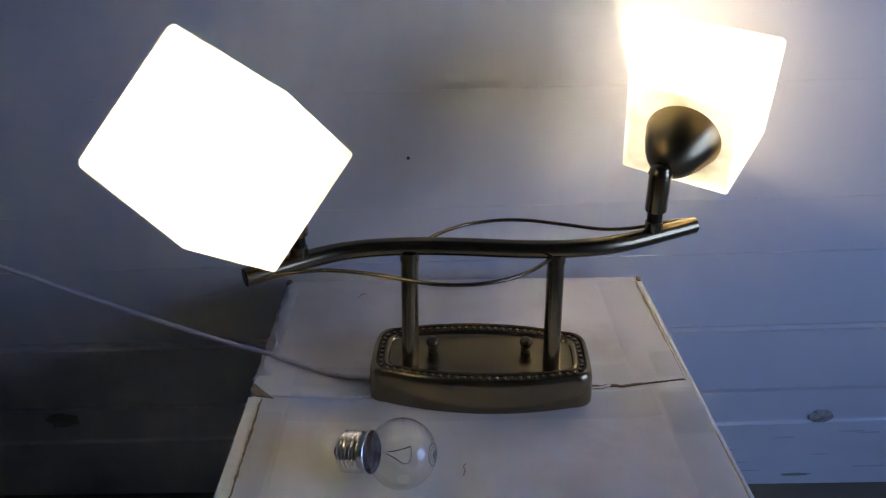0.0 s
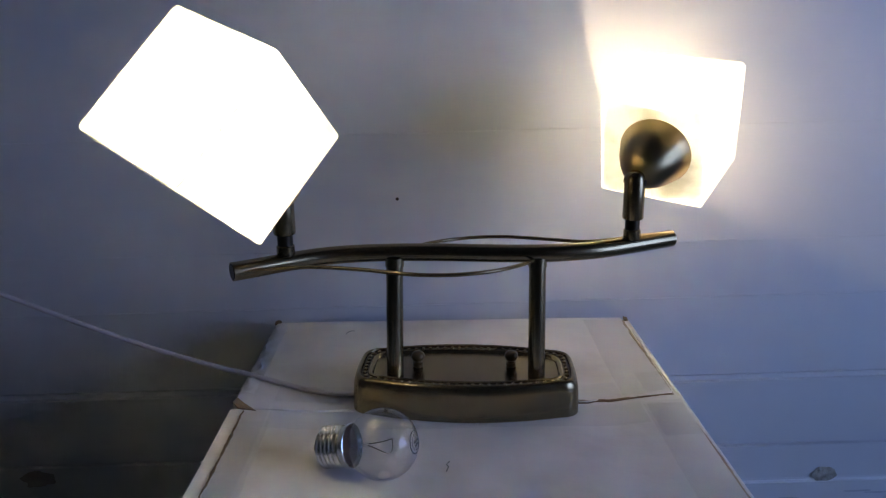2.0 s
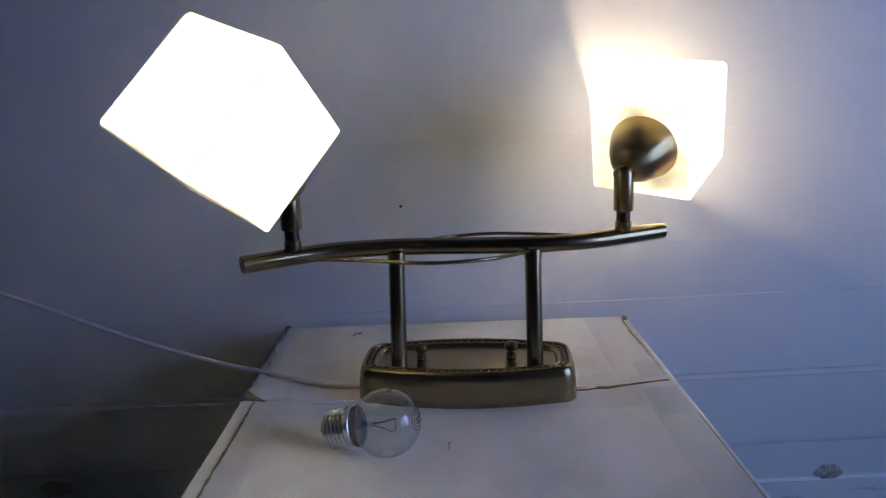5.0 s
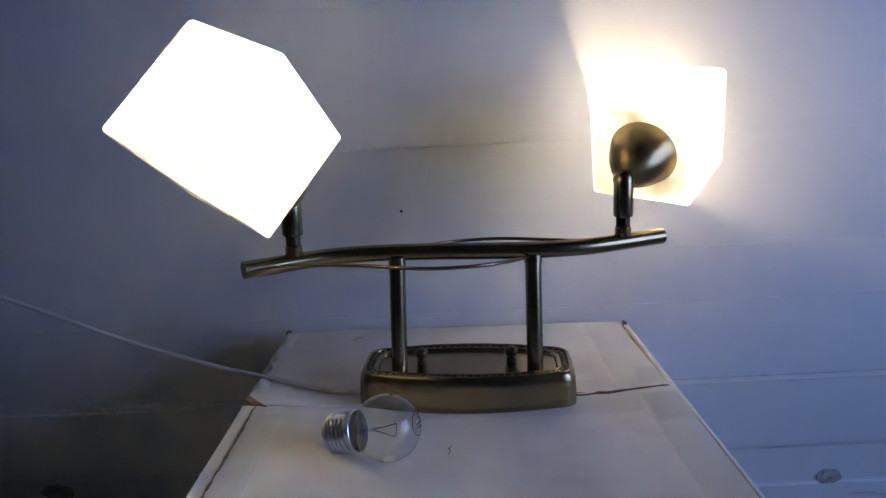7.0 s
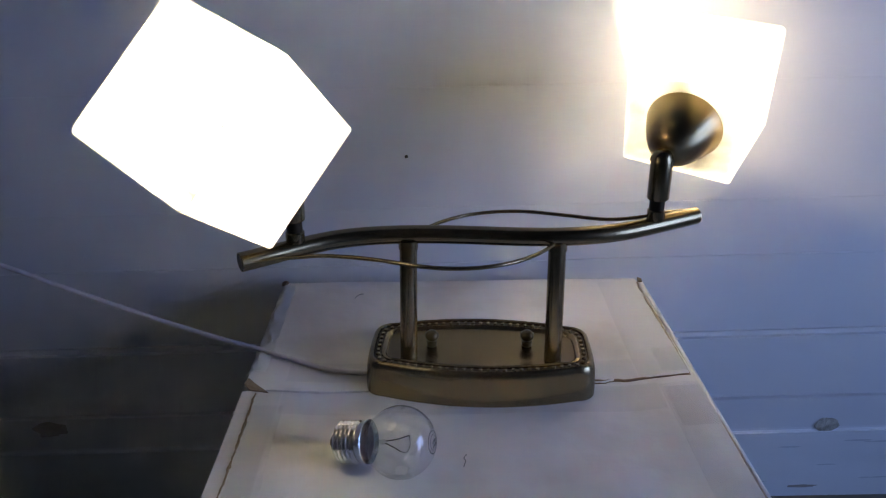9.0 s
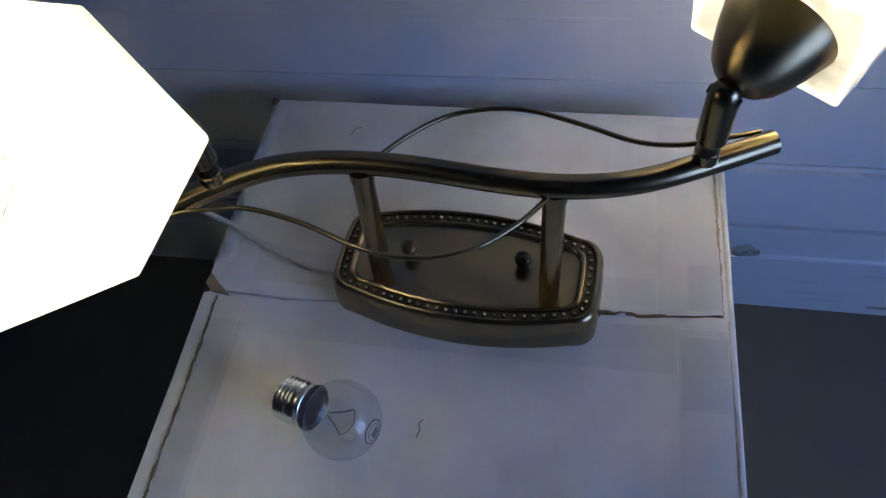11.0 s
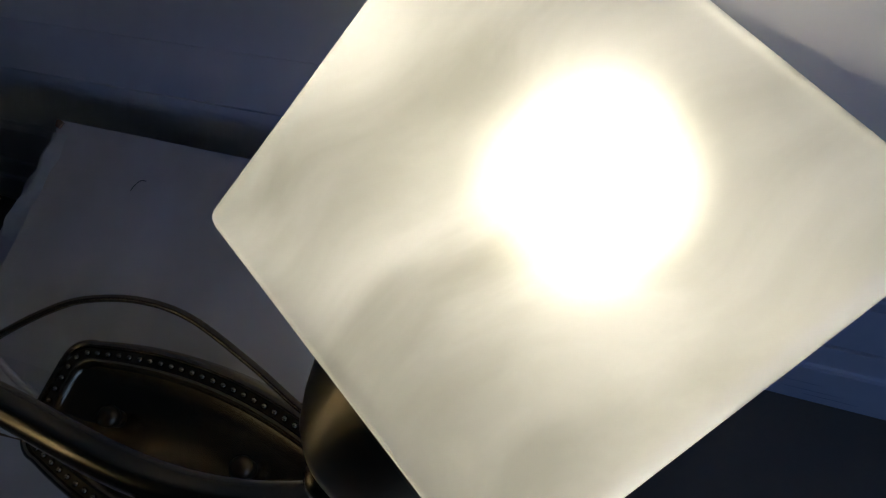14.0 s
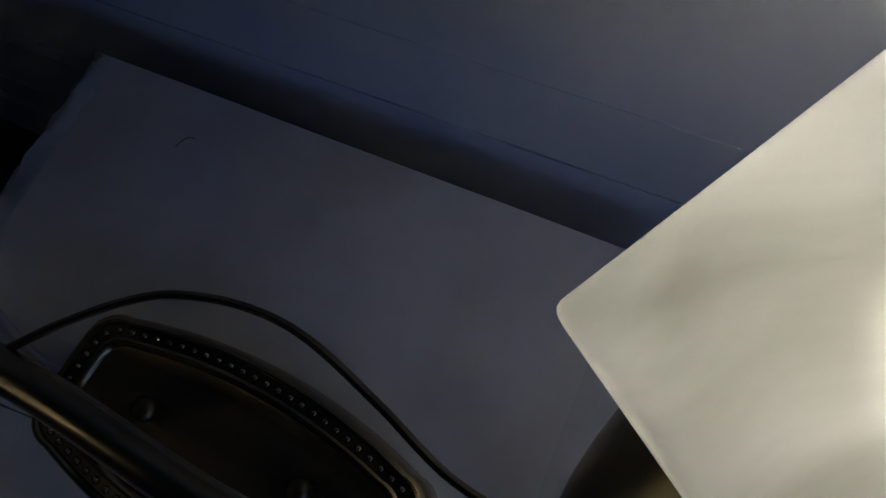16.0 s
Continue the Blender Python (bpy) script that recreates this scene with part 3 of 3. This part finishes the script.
# ---- the lamp ----
lamp = thing("twin_spot_lamp", 0.0045, 0.0165, BOX_TOP, "bronze twin-spot lamp with lit frosted glass cube shades on the box", "lamp")
lamp_inverse = Matrix.Translation((-0.0045, -0.0165, -BOX_TOP))


def lamp_part(name, bm, mat, label="", parent=None, world_place=None, smooth=True):
    """A part of the lamp, given in the place's own coordinates."""
    m = lamp_inverse @ (world_place or Matrix.Identity(4))
    return part(name, bm, mat, lamp, label, smooth, m)


# base plate: bowed long sides, cut corners, a beaded channel round a sunken panel
BASE = pose(0.0045, 0.0157, BOX_TOP, 0, 0, -3.9)


def base_outline():
    side = [(-0.070 + 0.140 * k / 24, 0.0406 - 0.0100 * ((-0.070 + 0.140 * k / 24) / 0.070) ** 2) for k in range(25)]
    corner = [(0.070 + 0.0135 * math.sin(a), 0.0306 - 0.0125 + 0.0125 * math.cos(a)) for a in [math.pi / 2 * k / 7 for k in range(1, 8)]]
    half = side + corner[:-1] + [(0.0838, 0.0165)]
    right = half + [(0.0842, 0.006)] + [(x, -y) for x, y in reversed(half + [(0.0842, 0.006)])]
    top_right = [p for p in right if p[0] >= 0]
    return top_right + [(-x, -y) for x, y in top_right if x > 1e-6]


OUTLINE = [Vector((x, y, 0)) for x, y in base_outline()]


def inset_outline(amount):
    """The base's outline drawn in by that much on all sides."""
    return [Vector((p.x * (0.0842 - amount) / 0.0842, p.y * (0.0406 - amount) / 0.0406, 0)) for p in OUTLINE]


bm = bmesh.new()
rings = []
for amount, z in ((0.004, -0.0036), (-0.0034, -0.0036), (-0.0034, 0.003), (-0.0031, 0.010), (-0.0026, 0.0165), (-0.0019, 0.0200), (-0.0010, 0.0226), (0.0002, 0.0241),
                  (0.0014, 0.0246), (0.0025, 0.0240), (0.0030, 0.0222), (0.0082, 0.0222), (0.0086, 0.0234), (0.0099, 0.0240), (0.0112, 0.0234),
                  (0.0124, 0.0212), (0.0150, 0.0206), (0.0210, 0.0206), (0.0280, 0.0206), (0.0340, 0.0206)):
    rings.append([bm.verts.new((p.x, p.y, z)) for p in inset_outline(amount)])
for a, b in zip(rings, rings[1:]):
    for k in range(len(a)):
        j = (k + 1) % len(a)
        bm.faces.new((a[k], a[j], b[j], b[k]))
bm.faces.new(rings[-1])
bm.faces.new(rings[0][::-1])
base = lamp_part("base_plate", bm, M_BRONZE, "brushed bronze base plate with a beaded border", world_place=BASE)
base.data.materials.append(M_DEEP_BRONZE)
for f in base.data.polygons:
    # the bead channel takes a darker bronze than the plate
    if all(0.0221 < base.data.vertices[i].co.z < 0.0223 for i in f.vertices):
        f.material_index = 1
# beads in the channel
path = inset_outline(0.0056)
lengths = [(b - a).length for a, b in zip(path, path[1:] + path[:1])]
COUNT = round(sum(lengths) / 0.0061)
bead_mesh = None
for k in range(COUNT):
    s, i = sum(lengths) * k / COUNT, 0
    while s > lengths[i]:
        s, i = s - lengths[i], i + 1
    p = path[i].lerp(path[(i + 1) % len(path)], s / lengths[i])
    if bead_mesh is None:
        bm = bmesh.new()
        bmesh.ops.create_icosphere(bm, subdivisions=2, radius=0.00165)
        bead_mesh = mesh_of(bm, "bead")
        bead_mesh.materials.append(M_BEAD)
    bead = new("bead", bead_mesh)
    bead.parent, bead.matrix_basis = base, pose(p.x, p.y, 0.0226)

TUBE_Z = 0.4097
tube_line = smooth_line([(-0.1610, -0.0275, TUBE_Z), (-0.1440, -0.0165, TUBE_Z), (-0.1270, -0.0045, TUBE_Z), (-0.1006, 0.0105, TUBE_Z), (-0.0698, 0.0170, TUBE_Z),
                         (-0.0382, 0.0180, TUBE_Z), (-0.0066, 0.0155, TUBE_Z), (0.0241, 0.0117, TUBE_Z), (0.0533, 0.0096, TUBE_Z), (0.0812, 0.0116, TUBE_Z),
                         (0.1083, 0.0185, TUBE_Z), (0.1351, 0.0308, TUBE_Z), (0.1710, 0.0490, TUBE_Z)], 8)
for _ in range(14):
    tube_line = tube_line[:1] + [(a + 2 * b + c) / 4 for a, b, c in zip(tube_line, tube_line[1:], tube_line[2:])] + tube_line[-1:]
tube = lamp_part("cross_tube", sweep(tube_line, 0.0068, 36, 0.0015), M_BRONZE, "brushed bronze tube bent in an S")
for a, b in ((tube_line[0], tube_line[1]), (tube_line[-1], tube_line[-2])):
    a, b = Vector(a), Vector(b)
    lamp_part("end_cap", sweep([a + (a - b).normalized() * 0.0004, a + (b - a).normalized() * 0.0012], 0.0053, 20), M_DEEP_BRONZE, "dark tube end cap")
back_line = smooth_line([(-0.0400, 0.0225, 0.4107), (-0.0270, 0.0385, 0.4102), (-0.0130, 0.0520, 0.4092), (0.0000, 0.0598, 0.4087), (0.0211, 0.0648, 0.4087), (0.0440, 0.0638, 0.4087),
                         (0.0740, 0.0543, 0.4087), (0.1000, 0.0445, 0.4092), (0.1230, 0.0420, 0.4112), (0.1450, 0.0470, 0.4127), (0.1640, 0.0530, 0.4127)], 8)
lamp_part("decorative_wire", sweep(back_line, 0.00145, 10), M_BRONZE, "thin curved bronze rod")
front_line = smooth_line([(-0.1530, -0.0290, 0.4095), (-0.1400, -0.0240, 0.4100), (-0.1222, -0.0200, 0.4097), (-0.1040, -0.0185, 0.4097), (-0.0729, -0.0252, 0.4097), (-0.0400, -0.0375, 0.4097),
                          (-0.0190, -0.0415, 0.4097), (0.0020, -0.0400, 0.4097), (0.0230, -0.0310, 0.4090), (0.0410, -0.0145, 0.4075), (0.0525, 0.0010, 0.4060), (0.0550, 0.0050, 0.4055)], 8)
lamp_part("decorative_wire", sweep(front_line, 0.00145, 10), M_BRONZE, "thin curved bronze rod")
for foot, top in (((-0.0510, 0.0080, BOX_TOP + 0.0200), (-0.0495, 0.0160, 0.4060)), ((0.0585, 0.0005, BOX_TOP + 0.0200), (0.0585, 0.0098, 0.4060))):
    foot, top = Vector(foot), Vector(top)
    lamp_part("post", sweep([foot, foot.lerp(top, 0.5), top], 0.0065, 24), M_BRONZE, "upright brushed bronze post")
    ring_at = foot.lerp(top, 0.93)
    lamp_part("post_collar", sweep([ring_at, top], 0.0072, 24), M_BRONZE)
NUT = [(r * 1.12, z * 1.12) for r, z in [(0.0030, 0), (0.0036, 0.0004), (0.0036, 0.0030), (0.0026, 0.0034), (0.0026, 0.0044), (0.0040, 0.0056), (0.0049, 0.0078), (0.0046, 0.0098), (0.0030, 0.0114), (0, 0.0119)]]
for x, y in ((-0.0333, 0.0205), (0.0408, 0.0185)):
    lamp_part("cap_nut", lathe(NUT, 20), M_DEEP_BRONZE, "small round dark bronze cap nut", world_place=pose(x, y, BOX_TOP + 0.0204))


def frame_from(x, y, z, at):
    """A pose from three axes and a place."""
    m = Matrix((x, y, z)).transposed().to_4x4()
    m.translation = at
    return m


SHADE_NEAR, SHADE_FAR, SHADE_DEEP = 0.0428, 0.0465, 0.0851


def shade_mesh():
    """A hollow frosted glass cube, open at its far end, slightly wider there."""
    def rounded(half, radius, steps=5):
        pts = []
        for sx, sy, a0 in ((1, 1, 0), (-1, 1, 90), (-1, -1, 180), (1, -1, 270)):
            for k in range(steps + 1):
                a = radians(a0 + 90 * k / steps)
                pts.append((sx * (half - radius) + radius * math.cos(a), sy * (half - radius) + radius * math.sin(a)))
        return pts
    bm = bmesh.new()
    rings = []
    wall = 0.0024

    def half_at(z):
        return SHADE_NEAR + (SHADE_FAR - SHADE_NEAR) * z / SHADE_DEEP
    outer = [(0.0, 0.0020), (0.0003, 0.0010), (0.0010, 0.0003), (0.0021, 0.0)]
    for z, cut in outer:
        rings.append((half_at(z) - cut, 0.0024, z))
    for z in (0.025, 0.045, 0.065, 0.0815, 0.0838):
        rings.append((half_at(z), 0.0024 + 0.0030 * z / SHADE_DEEP, z))
    rings.append((half_at(SHADE_DEEP) - 0.0003, 0.005, SHADE_DEEP))
    rings.append((half_at(SHADE_DEEP) - 0.0009, 0.0048, SHADE_DEEP))
    rings.append((half_at(0.0838) - 0.0014, 0.0045, 0.0838))
    for z in (0.0720, 0.060, 0.045, 0.025, wall + 0.004, wall):
        rings.append((half_at(z) - wall - (0.003 if z == wall else 0.0), 0.0035, z))
    made = [[bm.verts.new((x, y, z)) for x, y in rounded(h, r)] for h, r, z in rings]
    n = len(made[0])
    for i, (a, b) in enumerate(zip(made, made[1:])):
        for k in range(n):
            # the inner skin is clear glass, the outer one frosted
            bm.faces.new((a[k], a[(k + 1) % n], b[(k + 1) % n], b[k])).material_index = int(i >= 11)

    def hole(z):
        return [bm.verts.new((0.0205 * math.cos(t), 0.0205 * math.sin(t), z)) for t in
                [math.atan2(v.co.y, v.co.x) for v in made[0]]]
    out_hole, in_hole = hole(0.0), hole(wall)
    for ring, h in ((made[0], out_hole), (made[-1], in_hole), (out_hole, in_hole)):
        for k in range(n):
            bm.faces.new((ring[k], ring[(k + 1) % n], h[(k + 1) % n], h[k]))
    return bm


CUP = [(0.0, -0.0350), (0.0050, -0.0350), (0.0095, -0.0343), (0.0132, -0.0322), (0.0176, -0.0278), (0.0214, -0.0208), (0.0246, -0.0130), (0.0271, -0.0052), (0.0283, -0.0018), (0.0287, -0.0008),
       (0.0277, -0.0008), (0.0235, -0.0100), (0.0185, -0.0222), (0.0120, -0.0295), (0.0, -0.0312)]
STEM = [(0.0, 0.0), (0.0076, 0.0), (0.0080, 0.0012), (0.0080, 0.0285), (0.0076, 0.0310), (0.0068, 0.0338), (0.0052, 0.0360), (0.0030, 0.0372), (0.0, 0.0375)]


def bulb_profile():
    """Glass of a small round bulb: from its neck at 0.024 to its end."""
    centre, r = 0.0500, 0.0233
    pts = [(0.0118, 0.0225), (0.0119, 0.0262), (0.0126, 0.0295)]
    for k in range(19):
        a = radians(-52 + (90 + 52) * k / 18)
        pts.append((max(r * math.cos(a), 0.0), centre + r * math.sin(a)))
    pts[-1] = (0.0, centre + r)
    return pts


def cap_profile():
    """The threaded screw cap, with five rounded turns."""
    pts = [(0.0, 0.0032), (0.0050, 0.0034), (0.0088, 0.0050), (0.0122, 0.0062)]
    for k in range(5):
        z = 0.0068 + 0.0030 * k
        pts += [(0.0121, z), (0.0134, z + 0.0008), (0.0141, z + 0.0015), (0.0134, z + 0.0022)]
    return pts + [(0.0127, 0.0218), (0.0132, 0.0226), (0.0141, 0.0258), (0.0147, 0.0275), (0.0141, 0.0278), (0.0122, 0.0235)]


def bulb_parts(add, lit):
    """Glass, cap, contact, mount and filament along the z axis of the bulb; a lit one has a longer neck, down in the cup."""
    drop = 0.0225 if lit else 0.0

    def lower(profile):
        return [(r, z - drop) for r, z in profile]
    add("bulb_glass", lathe(([(0.0118, 0.0005)] if lit else []) + bulb_profile(), 40), M_LIT_GLASS if lit else M_GLASS, "thin clear glass globe")
    add("screw_cap", lathe(lower(cap_profile()[:-5] + [(0.0119, 0.0226)] if lit else cap_profile()), 40), M_NICKEL, "threaded nickel screw cap")
    add("contact", lathe(lower([(0, 0), (0.0034, 0.0004), (0.0046, 0.0018), (0.0048, 0.0034), (0, 0.0034)]), 20), M_SOCKET, "dark contact tip")
    add("insulator_disc", lathe(lower([(0, 0.0240), (0.0119, 0.0240), (0.0119, 0.0252), (0, 0.0256)]), 28), M_FRAME if lit else M_SOCKET, "white insulator" if lit else "dark brown insulator")
    add("glass_mount", lathe([(0.0030, 0.024 - drop), (0.0016, 0.029), (0.0013, 0.036), (0.0019, 0.0385), (0.0017, 0.0400), (0, 0.0405)], 16), M_MOUNT if lit else M_GLASS)
    if lit:
        add("filament", lathe([(0, 0.0405), (0.0004, 0.0406), (0.0004, 0.0487), (0.0014, 0.0489), (0.0014, 0.0500), (0.0014, 0.0511), (0, 0.0512)], 12), M_FILAMENT, "glowing filament")
        return
    for side in (-1, 1):
        add("support_wire", sweep(smooth_line([(side * 0.0010, 0, 0.0395), (side * 0.0045, 0.0008, 0.0470), (side * 0.0085, 0.0010, 0.0530)], 5), 0.00032, 6), M_DARK)
    add("filament", sweep(smooth_line([(-0.0085, 0.001, 0.0530), (-0.0045, 0.0045, 0.0540), (0.0, 0.0058, 0.0545), (0.0045, 0.0045, 0.0540), (0.0085, 0.001, 0.0530)], 6), 0.0002, 6), M_DARK)


CUP_SHIFT = (0.0033, -0.0022, 0)
HEADS = [
    # side, face centre, axes of the shade, foot of the stem on the tube
    ((0.1539, 0.0598, 0.4767), (0.8312, -0.5475, -0.0968), (0.1243, 0.3526, -0.9275), (0.5420, 0.7589, 0.3611), (0.1342, 0.0300)),
    ((-0.1345, -0.0445, 0.4874), (0.7685, -0.5669, -0.2968), (0.5611, 0.3739, 0.7385), (-0.3077, -0.7340, 0.6054), (-0.1272, -0.0047)),
]
for at, ax, ay, az, foot in HEADS:
    m = frame_from(ax, ay, az, at)
    shade = lamp_part("shade", shade_mesh(), M_FROST, "lit white frosted glass cube shade with faint marbling", world_place=m)
    shade.data.materials.append(M_LIT_GLASS)
    lamp_part("cup", lathe(CUP, 48), M_CUP, "bell-shaped brushed bronze lamp cup", world_place=m @ Matrix.Translation(CUP_SHIFT))
    lamp_part("stem_collar", lathe([(0.0064, 0.0), (0.0066, 0.0008), (0.0066, 0.0072), (0.0058, 0.0080), (0.0, 0.0080)], 28), M_BRONZE, world_place=pose(*foot, TUBE_Z + 0.0050))
    lamp_part("stem_neck", lathe([(0.0056, 0.0), (0.0056, 0.0100), (0.0, 0.0100)], 24), M_DARK, "dark narrow swivel neck", world_place=pose(*foot, TUBE_Z + 0.0120))
    lamp_part("stem", lathe(STEM, 32), M_BRONZE, "bronze swivel stem with a rounded top", world_place=pose(*foot, TUBE_Z + 0.0212))
    top = Vector((*foot, TUBE_Z + 0.0500))
    lamp_part("hinge", sweep([top, Vector(at) - 0.036 * Vector(az)], 0.0048, 16), M_DARK, "dark hinge")
    pin = Vector(ax).normalized()
    lamp_part("hinge_screw", sweep([top - pin * 0.0082, top + pin * 0.0082], 0.0026, 16), M_DARK)
    inside = m @ Matrix.Translation((0, 0, 0.0070))
    globe = []

    def add_to_bulb(name, bm, mat, label=""):
        """The glass is a part of the lamp; the rest of the bulb belongs to it."""
        if globe:
            part(name, bm, mat, globe[0], label)
        else:
            globe.append(lamp_part(name, bm, mat, label, world_place=inside))
    bulb_parts(add_to_bulb, True)
    glow = new("bulb_light", bpy.data.lights.new("bulb_light", "POINT"))
    glow.data.energy, glow.data.color, glow.data.shadow_soft_size = 0.05 * BULB_POWER, BULB_COLOUR, 0.002
    glow.matrix_basis = inside @ Matrix.Translation((0, 0, 0.050))

# ---- the loose bulb and the cable ----
axis = Vector((0.927, -0.304, 0.219)).normalized()
flat = axis.cross(Vector((0, 0, 1))).normalized()
tip = Vector((-0.1005, -0.0800, BOX_TOP + 0.0080))
loose = thing("light_bulb", 0, 0, 0, "unlit clear round bulb with nickel screw cap lying on the box", "light bulb")
loose.matrix_basis = frame_from(flat, axis.cross(flat), axis, tip)
bulb_parts(lambda name, bm, mat, label="": part(name, bm, mat, loose, label), False)
for r0, r1 in ((0.0068, 0.0074), (0.0048, 0.0051)):
    part("stamp_ring", lathe([(r, 0.0500 + math.sqrt(0.02345 ** 2 - r * r)) for r in (r0, (r0 + r1) / 2, r1)] + [(r, 0.0500 + math.sqrt(0.02338 ** 2 - r * r)) for r in (r1, r0)], 32, True), M_INK, loose, "dark printed ring")
for dy in (-0.0014, 0.0010):
    part("stamp_bar", block(-0.0030, 0.0030, dy, dy + 0.0012, 0.0734, 0.07355), M_INK, loose, "dark printed bar", smooth=False)

cable_line = smooth_line([(-0.0800, 0.0150, 0.2985), (-0.0860, 0.0155, 0.2972), (-0.1096, 0.0190, 0.2968), (-0.1289, 0.0255, 0.2968), (-0.1580, 0.0375, 0.2972), (-0.1770, 0.0470, 0.2975),
                          (-0.2103, 0.0580, 0.3010), (-0.2620, 0.0735, 0.3100), (-0.3115, 0.0830, 0.3240), (-0.3560, 0.0880, 0.3400), (-0.4080, 0.0950, 0.3580),
                          (-0.6200, 0.1100, 0.4350), (-0.9500, 0.1150, 0.5400), (-1.6000, 0.1150, 0.6800), (-2.4020, 0.1150, 0.7600)], 8)
cable_line = [Vector((p[0], p[1], p[2] - sag(p[0], p[1]))) for p in cable_line]
cable = part("power_cable", sweep(cable_line, 0.0021, 12), M_CABLE)
tagged(cable, "thin white plastic power cable running off the box", "cable")
